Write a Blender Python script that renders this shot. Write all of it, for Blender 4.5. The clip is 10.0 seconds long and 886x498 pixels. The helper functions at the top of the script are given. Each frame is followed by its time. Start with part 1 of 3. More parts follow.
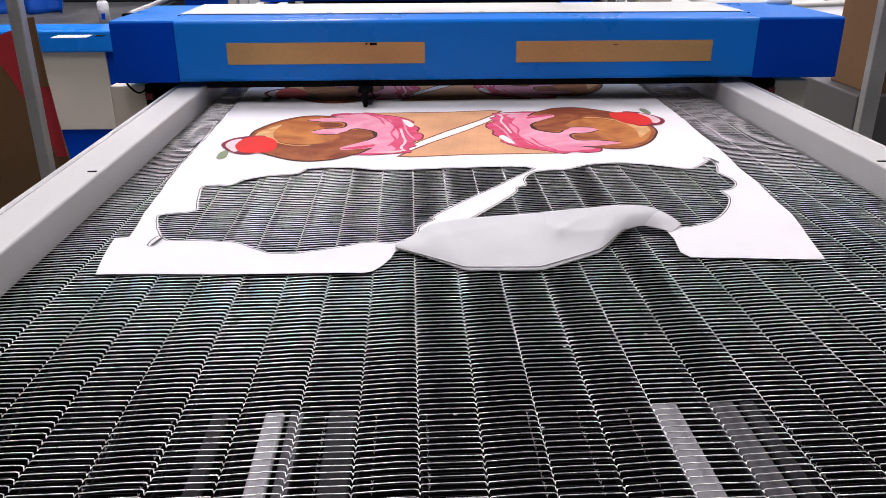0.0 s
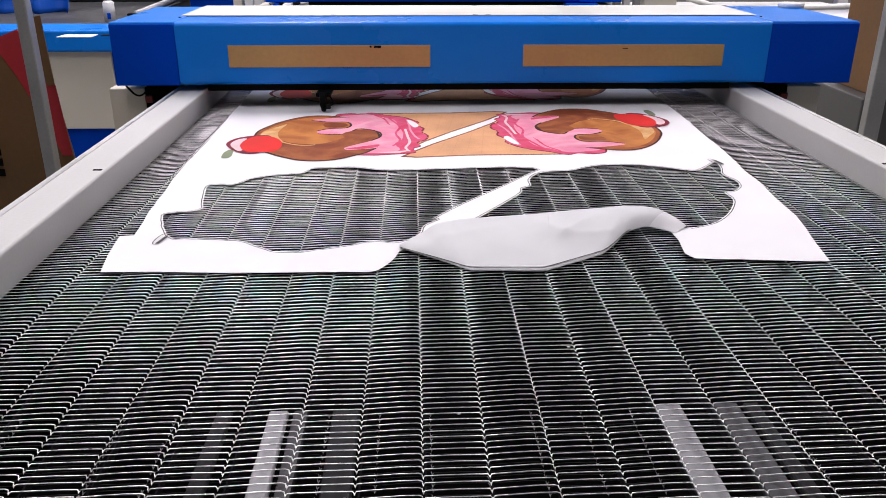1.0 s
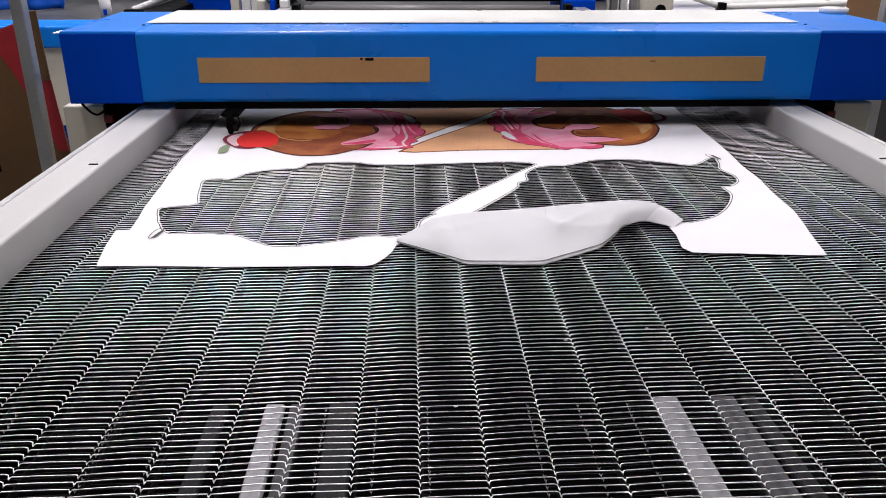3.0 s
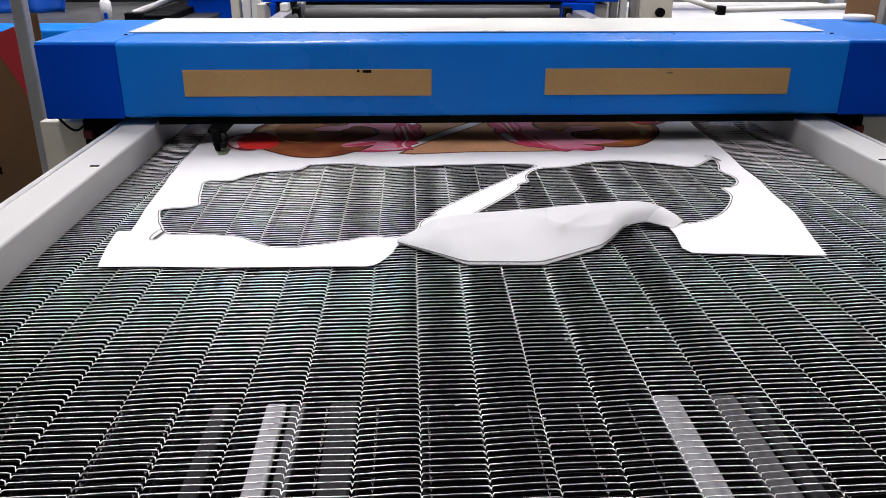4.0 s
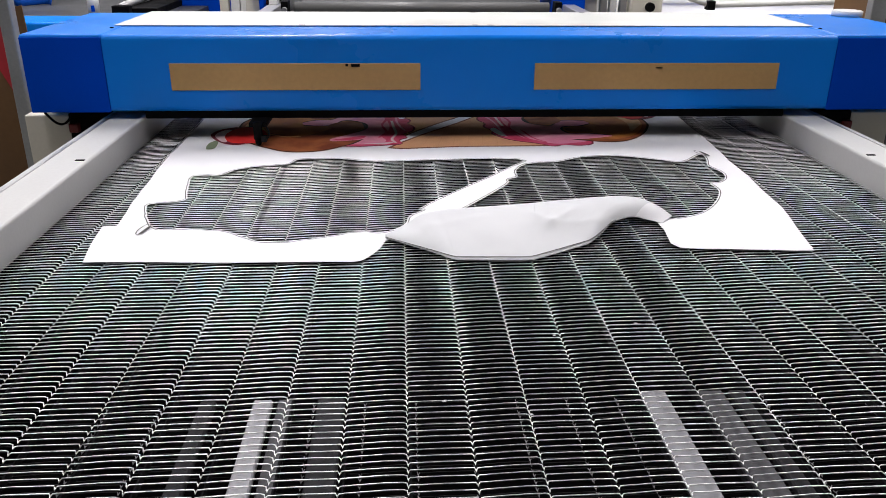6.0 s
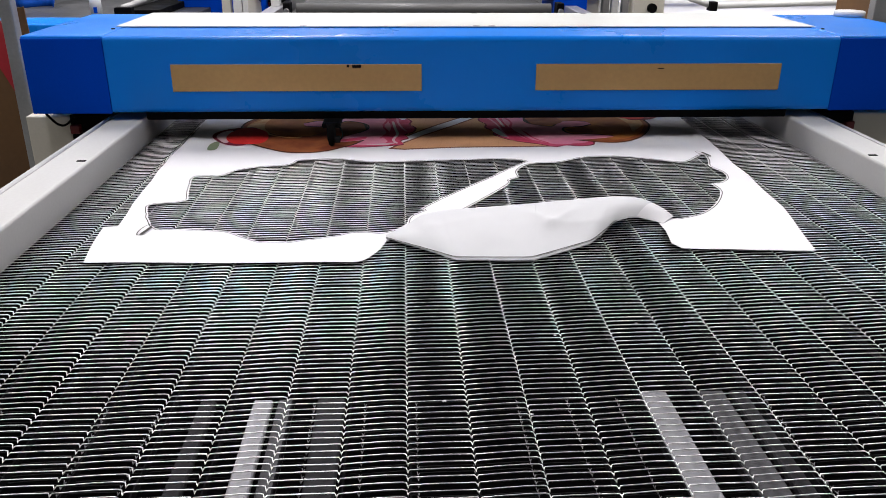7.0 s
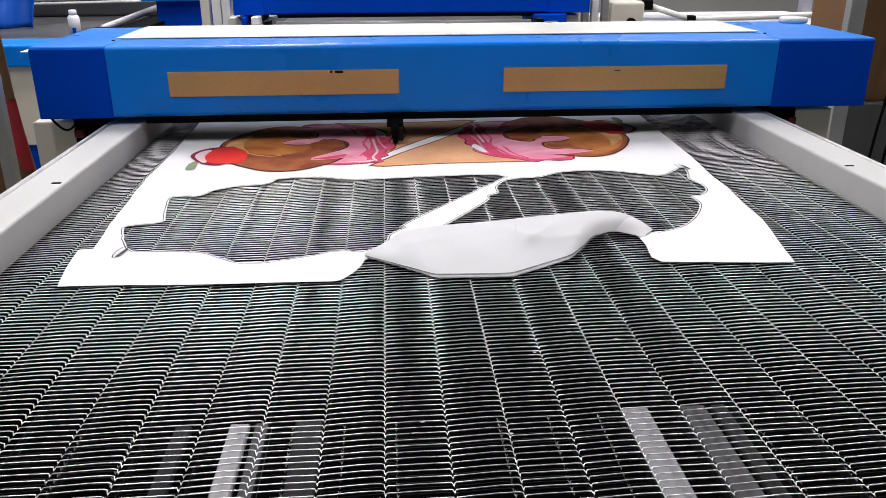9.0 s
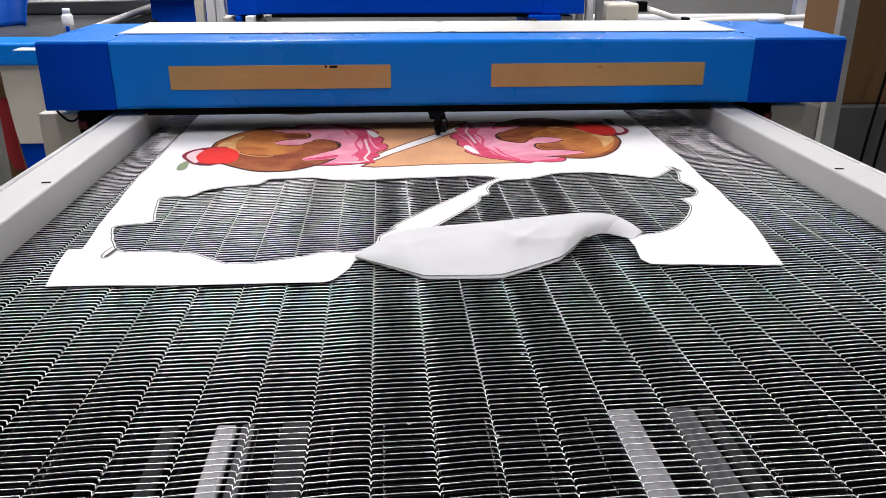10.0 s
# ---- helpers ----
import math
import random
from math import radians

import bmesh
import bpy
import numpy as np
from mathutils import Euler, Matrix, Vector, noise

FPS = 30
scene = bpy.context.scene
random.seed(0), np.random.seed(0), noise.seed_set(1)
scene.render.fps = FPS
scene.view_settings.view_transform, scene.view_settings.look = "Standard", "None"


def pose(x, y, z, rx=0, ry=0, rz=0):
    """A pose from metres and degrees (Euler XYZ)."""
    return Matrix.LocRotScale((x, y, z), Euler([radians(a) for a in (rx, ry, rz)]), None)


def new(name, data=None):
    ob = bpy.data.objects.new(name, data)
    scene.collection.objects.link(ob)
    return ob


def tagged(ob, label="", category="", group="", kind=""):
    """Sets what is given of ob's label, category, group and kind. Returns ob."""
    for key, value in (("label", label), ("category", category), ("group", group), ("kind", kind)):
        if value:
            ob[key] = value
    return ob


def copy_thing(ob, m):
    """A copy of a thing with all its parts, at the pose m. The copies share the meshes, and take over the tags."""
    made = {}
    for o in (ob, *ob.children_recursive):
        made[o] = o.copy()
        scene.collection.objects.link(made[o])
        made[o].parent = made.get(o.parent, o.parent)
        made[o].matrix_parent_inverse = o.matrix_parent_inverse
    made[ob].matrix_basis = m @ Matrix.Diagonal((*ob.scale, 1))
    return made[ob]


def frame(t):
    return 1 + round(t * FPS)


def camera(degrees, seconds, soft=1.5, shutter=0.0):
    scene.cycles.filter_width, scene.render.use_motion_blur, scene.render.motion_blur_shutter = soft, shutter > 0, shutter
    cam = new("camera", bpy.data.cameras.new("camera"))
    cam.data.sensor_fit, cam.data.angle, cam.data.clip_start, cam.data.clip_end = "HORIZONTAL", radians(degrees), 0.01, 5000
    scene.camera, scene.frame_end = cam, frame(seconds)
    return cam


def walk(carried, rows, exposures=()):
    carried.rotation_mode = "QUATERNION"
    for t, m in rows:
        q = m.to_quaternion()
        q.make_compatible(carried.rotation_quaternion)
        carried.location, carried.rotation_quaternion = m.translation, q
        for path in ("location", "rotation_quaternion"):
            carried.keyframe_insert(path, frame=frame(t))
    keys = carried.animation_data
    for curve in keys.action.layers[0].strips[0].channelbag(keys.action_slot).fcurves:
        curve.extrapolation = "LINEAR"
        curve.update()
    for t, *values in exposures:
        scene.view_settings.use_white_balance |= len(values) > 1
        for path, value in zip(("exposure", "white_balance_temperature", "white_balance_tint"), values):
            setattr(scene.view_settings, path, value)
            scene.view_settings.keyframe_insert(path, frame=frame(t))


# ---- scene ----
# ---------------------------------------------------------------- camera
cam = camera(58.09, 10.0, soft=0.75)
CAMERA_ROWS = [
    (0, pose(-0.1697, 0.0052, 0.5212, 67.776, 0.080, -2.349)),
    (0.5, pose(-0.1707, 0.0044, 0.5180, 67.704, -0.096, -2.125)),
    (1, pose(-0.1713, 0.0035, 0.5190, 67.882, -0.130, -2.010)),
    (1.5, pose(-0.1733, 0.0018, 0.5224, 68.132, 0.130, -1.924)),
    (2, pose(-0.1714, 0.0029, 0.5193, 67.942, 0.030, -1.974)),
    (2.5, pose(-0.1695, 0.0061, 0.5139, 67.766, -0.202, -2.324)),
    (2.7, pose(-0.1700, 0.0052, 0.5132, 67.72, -0.200, -2.14)),
    (3.8, pose(-0.1719, 0.0002, 0.5091, 67.84, -0.170, -2.43)),
    (4, pose(-0.1721, -0.0007, 0.5086, 67.985, -0.163, -2.212)),
    (4.5, pose(-0.1709, -0.0000, 0.5107, 67.917, -0.229, -2.349)),
    (5, pose(-0.1703, 0.0023, 0.5097, 67.877, -0.244, -2.498)),
    (5.5, pose(-0.1696, 0.0041, 0.5091, 67.721, -0.439, -2.774)),
    (5.7, pose(-0.1692, 0.0041, 0.5087, 67.56, -0.425, -2.88)),
    (6.8, pose(-0.1661, 0.0041, 0.5060, 67.72, -0.345, -2.70)),
    (7, pose(-0.1655, 0.0041, 0.5056, 67.699, -0.328, -2.693)),
    (7.5, pose(-0.1579, 0.0105, 0.5035, 68.956, 0.419, -3.481)),
    (8, pose(-0.1521, 0.0097, 0.5044, 69.230, 0.576, -3.614)),
    (8.5, pose(-0.1498, 0.0078, 0.5044, 69.185, 0.470, -3.740)),
    (9, pose(-0.1535, 0.0124, 0.5062, 68.778, 0.173, -3.956)),
    (9.5, pose(-0.1514, 0.0119, 0.5071, 68.648, 0.088, -4.121)),
    (10, pose(-0.1446, 0.0120, 0.5081, 68.797, -0.168, -4.204)),
]
walk(cam, CAMERA_ROWS, exposures=[(0, -0.12, 6500, 18), (2.5, -0.10, 6500, 17), (4, 0.02, 6500, 14), (7, 0.05, 6500, 12), (10, 0.05, 6500, 12)])

# ---------------------------------------------------------------- world and light
FLOOR_Z, CEIL_Z = -0.85, 3.9
world = bpy.data.worlds.new("hall_air")
scene.world = world
world.use_nodes = True
world.node_tree.nodes["Background"].inputs[0].default_value = (0.9, 0.95, 1.0, 1)
world.node_tree.nodes["Background"].inputs[1].default_value = 0.25


def tube_lamp(x, y, power, length=2.4, width=0.35):
    data = bpy.data.lights.new("tube_light", "AREA")
    data.shape, data.size, data.size_y, data.energy = "RECTANGLE", width, length, power
    data.color = (1.0, 0.972, 0.985)
    ob = new("tube_light", data)
    ob.matrix_world = pose(x, y, CEIL_Z - 0.16)
    return ob


for lx, lw in ((-5.0, 0.5), (-3.0, 0.4), (-1.1, 1.45), (2.7, 1.0), (4.7, 0.7)):
    for ly, lp in ((0.6, 31), (4.2, 84), (7.2, 62), (10.2, 44)):
        tube_lamp(lx, ly, lp * lw)


# ---------------------------------------------------------------- materials
def mat(name, color, rough=0.5, metal=0.0, vary=0.12, scale=6.0, grain=180.0, bump=0.05, rvary=0.12, spec=0.5, island=0.0, coat=0.0):
    m = bpy.data.materials.new(name)
    m.use_nodes = True
    nt = m.node_tree
    b = nt.nodes["Principled BSDF"]
    b.inputs["Metallic"].default_value = metal
    b.inputs["Specular IOR Level"].default_value = spec
    b.inputs["Coat Weight"].default_value = coat
    tc = nt.nodes.new("ShaderNodeTexCoord")
    n1 = nt.nodes.new("ShaderNodeTexNoise")
    n1.inputs["Scale"].default_value, n1.inputs["Detail"].default_value = scale, 6
    n2 = nt.nodes.new("ShaderNodeTexNoise")
    n2.inputs["Scale"].default_value, n2.inputs["Detail"].default_value = grain, 3
    for n in (n1, n2):
        nt.links.new(tc.outputs["Object"], n.inputs["Vector"])
    ramp = nt.nodes.new("ShaderNodeMapRange")
    ramp.inputs["From Min"].default_value, ramp.inputs["From Max"].default_value = 0.3, 0.7
    ramp.inputs["To Min"].default_value, ramp.inputs["To Max"].default_value = 1 - vary, 1 + vary
    nt.links.new(n1.outputs["Fac"], ramp.inputs["Value"])
    g = nt.nodes.new("ShaderNodeMapRange")
    g.inputs["From Min"].default_value, g.inputs["From Max"].default_value = 0.3, 0.7
    g.inputs["To Min"].default_value, g.inputs["To Max"].default_value = 1 - vary * 0.5, 1 + vary * 0.5
    nt.links.new(n2.outputs["Fac"], g.inputs["Value"])
    mul = nt.nodes.new("ShaderNodeMath")
    mul.operation = "MULTIPLY"
    nt.links.new(ramp.outputs[0], mul.inputs[0])
    nt.links.new(g.outputs[0], mul.inputs[1])
    last = mul.outputs[0]
    if island:
        oi = nt.nodes.new("ShaderNodeObjectInfo")
        r = nt.nodes.new("ShaderNodeMapRange")
        r.inputs["To Min"].default_value, r.inputs["To Max"].default_value = 1 - island, 1 + island
        nt.links.new(oi.outputs["Random"], r.inputs["Value"])
        mm = nt.nodes.new("ShaderNodeMath")
        mm.operation = "MULTIPLY"
        nt.links.new(last, mm.inputs[0])
        nt.links.new(r.outputs[0], mm.inputs[1])
        last = mm.outputs[0]
    col = nt.nodes.new("ShaderNodeVectorMath")
    col.operation = "SCALE"
    col.inputs[0].default_value = color
    nt.links.new(last, col.inputs["Scale"])
    nt.links.new(col.outputs[0], b.inputs["Base Color"])
    rr = nt.nodes.new("ShaderNodeMapRange")
    rr.inputs["From Min"].default_value, rr.inputs["From Max"].default_value = 0.3, 0.7
    rr.inputs["To Min"].default_value, rr.inputs["To Max"].default_value = max(0.02, rough - rvary), min(1, rough + rvary)
    nt.links.new(n1.outputs["Fac"], rr.inputs["Value"])
    nt.links.new(rr.outputs[0], b.inputs["Roughness"])
    if bump:
        bp = nt.nodes.new("ShaderNodeBump")
        bp.inputs["Strength"].default_value, bp.inputs["Distance"].default_value = bump, 0.002
        nt.links.new(n2.outputs["Fac"], bp.inputs["Height"])
        nt.links.new(bp.outputs[0], b.inputs["Normal"])
    return m


def glow(name, color, strength):
    m = bpy.data.materials.new(name)
    m.use_nodes = True
    b = m.node_tree.nodes["Principled BSDF"]
    b.inputs["Base Color"].default_value = (*color, 1)
    b.inputs["Emission Color"].default_value = (*color, 1)
    b.inputs["Emission Strength"].default_value = strength
    return m


def wash(name, one, two, scale):
    """A dyed print on woven cloth, running from one tone to another in soft patches."""
    m = mat(name, one, 0.8, 0, 0.08, 20, 400, 0.05, 0.05, 0.2)
    nt = m.node_tree
    tc, n = nt.nodes.new("ShaderNodeTexCoord"), nt.nodes.new("ShaderNodeTexNoise")
    n.inputs["Scale"].default_value, n.inputs["Detail"].default_value, n.inputs["Distortion"].default_value = scale, 3, 1.2
    nt.links.new(tc.outputs["Object"], n.inputs["Vector"])
    ramp = nt.nodes.new("ShaderNodeValToRGB")
    ramp.color_ramp.elements[0].position, ramp.color_ramp.elements[1].position = 0.38, 0.62
    ramp.color_ramp.elements[0].color, ramp.color_ramp.elements[1].color = (*one, 1), (*two, 1)
    nt.links.new(n.outputs["Fac"], ramp.inputs["Fac"])
    scaled = [x for x in nt.nodes if x.type == "VECT_MATH"][0]
    nt.links.new(ramp.outputs["Color"], scaled.inputs[0])
    return m


BLUE = mat("blue_powder_coat", (0.0, 0.195, 0.75), 0.30, 0, 0.06, 3, 400, 0.06, 0.06, 0.2)
# Deep blue paint; on the gantries its darkness also carries shade.
BLUE_DARK = mat("deep_blue_coat_and_shade", (0.0, 0.055, 0.49), 0.5, 0, 0.06, 3, 400, 0.04, 0.06, 0.03)
WHITE_STRIP = mat("white_cover_strip", (0.62, 0.64, 0.61), 0.45, 0, 0.06, 4, 120, 0.04)
TAPE = mat("kraft_tape", (0.49, 0.30, 0.115), 0.5, 0, 0.08, 5, 90, 0.08)
BLACK = mat("black_plastic", (0.003, 0.003, 0.0033), 0.7, 0, 0.2, 10, 200, 0.05, 0.1, 0.06)
STEEL = mat("stainless_wire", (0.92, 0.89, 0.91), 0.37, 1.0, 0.1, 12, 300, 0.0, 0.1, 0.5, 0.1)
# Copies of the steel for the lower run, its dimness put into the colour.
STEEL_DIMMED = mat("dimmed_wire_joint", (0.30, 0.29, 0.30), 0.5, 0.8, 0.3, 40, 300, 0.0, 0.1, 0.5)
WIRE_SHADED = mat("shaded_wire", (0.008, 0.008, 0.0085), 0.8, 0.0, 0.3, 12, 300, 0.0, 0.1, 0.2)
RAIL = mat("rail_grey_paint", (0.54, 0.545, 0.535), 0.5, 0, 0.05, 3, 160, 0.05)
GREY_CAB = mat("grey_cabinet_paint", (0.09, 0.09, 0.088), 0.5, 0, 0.1, 3, 160, 0.05)
GLAZE = mat("pale_blue_plastic", (0.25, 0.40, 0.58), 0.3, 0, 0.15, 6, 60, 0.03)
CHROME = mat("guide_rail_steel", (0.5, 0.5, 0.5), 0.45, 1.0, 0.1, 8, 200, 0.02)
BEIGE = mat("beige_enamel", (0.62, 0.59, 0.50), 0.5, 0, 0.05, 2, 150, 0.04)
FABRIC = mat("white_polyester_fabric", (0.82, 0.82, 0.84), 0.85, 0, 0.03, 5, 900, 0.12, 0.05, 0.2)
# Greyer copy of the same cloth; the flap's shade sits in its colour.
FABRIC_SHADED = mat("shaded_white_fabric", (0.65, 0.66, 0.675), 0.85, 0, 0.04, 8, 900, 0.12, 0.05, 0.2)
SCORCH = mat("scorched_edge", (0.05, 0.045, 0.045), 0.8, 0, 0.3, 30, 300, 0.0)
# Blacker than any soot: the bed's deep shade is put into this colour.
PAN = mat("shade_black_bed_pan", (0.0012, 0.0011, 0.0013), 0.95, 0, 0.5, 9, 60, 0.1, 0.05, 0.02)
SLAT = mat("black_support_blade", (0.012, 0.012, 0.013), 1.0, 0.0, 0.4, 20, 150, 0.1, 0.0, 0.0)
# Dimmer copies of the bar metal; their shade is put into the colour.
BAR_HALF_SHADE = mat("half_shade_bar", (0.075, 0.075, 0.08), 0.7, 0.0, 0.3, 9, 120, 0.05, 0.1, 0.2)
BAR_DEEP_SHADE = mat("deep_shade_bar", (0.014, 0.014, 0.016), 0.7, 0.0, 0.3, 9, 120, 0.05, 0.1, 0.2)
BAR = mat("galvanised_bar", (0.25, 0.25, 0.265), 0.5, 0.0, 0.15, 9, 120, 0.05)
CARD = mat("corrugated_cardboard", (0.15, 0.078, 0.03), 0.85, 0, 0.12, 4, 60, 0.1)
CARD_RED = mat("red_carton_print", (0.42, 0.02, 0.03), 0.6, 0, 0.1, 5, 60, 0.05)
POST = mat("galvanised_post", (0.42, 0.43, 0.42), 0.45, 0.6, 0.12, 6, 120, 0.05)
CONCRETE = mat("concrete_floor", (0.16, 0.16, 0.155), 0.6, 0, 0.25, 1.2, 40, 0.15)
WALLP = mat("hall_wall_paint", (0.30, 0.30, 0.29), 0.8, 0, 0.08, 1, 40, 0.05)
DARK_BED = mat("dark_rubber_bed", (0.035, 0.037, 0.04), 0.55, 0, 0.3, 3, 90, 0.1)
ALU = mat("anodised_aluminium", (0.34, 0.34, 0.34), 0.4, 0.5, 0.08, 5, 150, 0.03)
CLOTH_BLUE = mat("blue_tarpaulin", (0.004, 0.065, 0.36), 0.5, 0, 0.12, 6, 60, 0.1, 0.1, 0.12)
PALE = mat("pale_plastic", (0.75, 0.75, 0.73), 0.4, 0, 0.05, 5, 80, 0.03)
RED = mat("red_enamel", (0.12, 0.006, 0.008), 0.4, 0, 0.1, 6, 80, 0.03)
PAPER = mat("white_label_paper", (0.8, 0.8, 0.8), 0.7, 0, 0.04, 8, 90, 0.02)
P_OUT = mat("print_outline_brown", (0.05, 0.018, 0.012), 0.8, 0, 0.15, 20, 400, 0.05, 0.05, 0.2)
P_RIM = mat("print_outline_tan", (0.22, 0.085, 0.05), 0.8, 0, 0.2, 20, 400, 0.05, 0.05, 0.2)
P_DEEP = mat("print_deep_red", (0.20, 0.02, 0.04), 0.8, 0, 0.15, 20, 400, 0.05, 0.05, 0.2)
P_PALE = mat("print_pale_pink", (0.75, 0.55, 0.58), 0.8, 0, 0.1, 20, 400, 0.05, 0.05, 0.2)
P_CREAM = wash("print_cream", (0.66, 0.42, 0.20), (0.58, 0.28, 0.10), 14)
P_BROWN = wash("print_chocolate", (0.34, 0.105, 0.035), (0.20, 0.045, 0.018), 9)
P_CARAMEL = wash("print_caramel", (0.52, 0.20, 0.05), (0.36, 0.105, 0.03), 8)
P_PINK = wash("print_pink", (0.80, 0.36, 0.46), (0.74, 0.24, 0.36), 11)
P_HOT = wash("print_hot_pink", (0.68, 0.10, 0.20), (0.60, 0.05, 0.12), 16)
P_CONE = mat("print_wafer", (0.68, 0.36, 0.19), 0.8, 0, 0.12, 9, 400, 0.05, 0.05, 0.2)
P_WAFFLE = mat("print_wafer_line", (0.65, 0.335, 0.172), 0.8, 0, 0.12, 9, 400, 0.05, 0.05, 0.2)
P_RED = mat("print_cherry_red", (0.68, 0.03, 0.025), 0.8, 0, 0.12, 9, 400, 0.05, 0.05, 0.2)
P_LEAF = mat("print_stem_green", (0.22, 0.27, 0.17), 0.8, 0, 0.12, 9, 400, 0.05, 0.05, 0.2)


# ---------------------------------------------------------------- mesh helpers
def part(name, bm, material, parent=None, label="", smooth=False):
    me = bpy.data.meshes.new(name)
    bm.to_mesh(me)
    bm.free()
    me.materials.append(material)
    if smooth:
        for p in me.polygons:
            p.use_smooth = True
    ob = new(name, me)
    if parent is not None:
        ob.parent = parent
    if label:
        ob["label"] = label
    return ob


def thing(name, label, category, group="", kind="", at=(0, 0, 0)):
    ob = new(name)
    ob.empty_display_size = 0.1
    ob.location = at
    return tagged(ob, label, category, group, kind)


def box(x0, x1, y0, y1, z0, z1, bevel=0.004, seg=2, bm=None):
    b = bmesh.new()
    bmesh.ops.create_cube(b, size=1)
    for v in b.verts:
        v.co = Vector(((x0 + x1) / 2 + v.co.x * (x1 - x0), (y0 + y1) / 2 + v.co.y * (y1 - y0), (z0 + z1) / 2 + v.co.z * (z1 - z0)))
    if bevel:
        bmesh.ops.bevel(b, geom=b.edges[:], offset=bevel, segments=seg, affect="EDGES", profile=0.5)
    if bm is None:
        return b
    me = bpy.data.meshes.new("tmp")
    b.to_mesh(me)
    b.free()
    bm.from_mesh(me)
    bpy.data.meshes.remove(me)
    return bm


def tube(points, radius, sides=8, bm=None, cap=True):
    """A round tube along the points."""
    bm = bm or bmesh.new()
    pts = [Vector(p) for p in points]
    rings = []
    for i, p in enumerate(pts):
        d = (pts[min(i + 1, len(pts) - 1)] - pts[max(i - 1, 0)]).normalized()
        up = Vector((0, 0, 1)) if abs(d.z) < 0.9 else Vector((0, 1, 0))
        a = d.cross(up).normalized()
        c = a.cross(d).normalized()
        rad = radius[i] if isinstance(radius, (list, tuple)) else radius
        rings.append([bm.verts.new(p + rad * (math.cos(2 * math.pi * k / sides) * a + math.sin(2 * math.pi * k / sides) * c)) for k in range(sides)])
    for r0, r1 in zip(rings, rings[1:]):
        for k in range(sides):
            bm.faces.new((r0[k], r0[(k + 1) % sides], r1[(k + 1) % sides], r1[k]))
    if cap:
        bm.faces.new(rings[0])
        bm.faces.new(rings[-1][::-1])
    bmesh.ops.recalc_face_normals(bm, faces=bm.faces[:])
    return bm


def extrude_profile(profile, x0, x1, bevel=0.0):
    """A solid along x with a (y, z) outline."""
    bm = bmesh.new()
    a = [bm.verts.new((x0, y, z)) for y, z in profile]
    b = [bm.verts.new((x1, y, z)) for y, z in profile]
    n = len(profile)
    for i in range(n):
        bm.faces.new((a[i], a[(i + 1) % n], b[(i + 1) % n], b[i]))
    bm.faces.new(a[::-1])
    bm.faces.new(b)
    bmesh.ops.recalc_face_normals(bm, faces=bm.faces[:])
    if bevel:
        bmesh.ops.bevel(bm, geom=[e for e in bm.edges if abs(e.verts[0].co.x - e.verts[1].co.x) > 0.01], offset=bevel, segments=5, affect="EDGES", profile=0.5)
    return bm


def smooth_loop(pts, steps=5, closed=True):
    """Catmull-Rom through the points."""
    n, out = len(pts), []
    for i in range(n if closed else n - 1):
        p = [Vector(pts[(i + k) % n] if closed else pts[min(max(i + k, 0), n - 1)]) for k in (-1, 0, 1, 2)]
        for s in range(steps):
            t = s / steps
            out.append(0.5 * (2 * p[1] + (p[2] - p[0]) * t + (2 * p[0] - 5 * p[1] + 4 * p[2] - p[3]) * t * t + (3 * p[1] - p[0] - 3 * p[2] + p[3]) * t ** 3))
    if not closed:
        out.append(Vector(pts[-1]))
    return out


def sheet(loops, z, thick=0.0006, wave=None):
    """A thin flat sheet between closed outlines: the first is the rim, the rest are holes."""
    bm = bmesh.new()
    edges = []
    for lp in loops:
        vs = [bm.verts.new((p[0], p[1], z + (wave(p[0], p[1]) if wave else 0))) for p in lp]
        edges += [bm.edges.new((vs[i], vs[(i + 1) % len(vs)])) for i in range(len(vs))]
    bmesh.ops.triangle_fill(bm, use_beauty=True, use_dissolve=False, edges=edges, normal=(0, 0, 1))
    bmesh.ops.recalc_face_normals(bm, faces=bm.faces[:])
    if sum(f.normal.z for f in bm.faces) < 0:
        bmesh.ops.reverse_faces(bm, faces=bm.faces[:])
    top = bm.faces[:]
    r = bmesh.ops.extrude_face_region(bm, geom=top)
    for v in [g for g in r["geom"] if isinstance(g, bmesh.types.BMVert)]:
        v.co.z += thick
    bmesh.ops.recalc_face_normals(bm, faces=bm.faces[:])
    return bm


def ribbon(pts, width, z, closed=True, zs=None):
    """A flat band along an outline."""
    bm = bmesh.new()
    n = len(pts)
    inner, outer = [], []
    for i in range(n):
        a, b = (pts[i - 1], pts[(i + 1) % n]) if closed else (pts[max(i - 1, 0)], pts[min(i + 1, n - 1)])
        d = Vector((b[0] - a[0], b[1] - a[1])).normalized()
        nrm = Vector((-d.y, d.x)) * width / 2
        zz = zs[i] if zs else z
        inner.append(bm.verts.new((pts[i][0] + nrm.x, pts[i][1] + nrm.y, zz)))
        outer.append(bm.verts.new((pts[i][0] - nrm.x, pts[i][1] - nrm.y, zz)))
    for i in range(n if closed else n - 1):
        j = (i + 1) % n
        bm.faces.new((inner[i], inner[j], outer[j], outer[i]))
    bmesh.ops.recalc_face_normals(bm, faces=bm.faces[:])
    if sum(f.normal.z for f in bm.faces) < 0:
        bmesh.ops.reverse_faces(bm, faces=bm.faces[:])
    return bm


def offset_loop(pts, d):
    """Move a closed outline to its own left by d."""
    n, out = len(pts), []
    for i in range(n):
        a, b = pts[i - 1], pts[(i + 1) % n]
        t = Vector((b[0] - a[0], b[1] - a[1])).normalized()
        out.append((pts[i][0] - t.y * d, pts[i][1] + t.x * d))
    return out


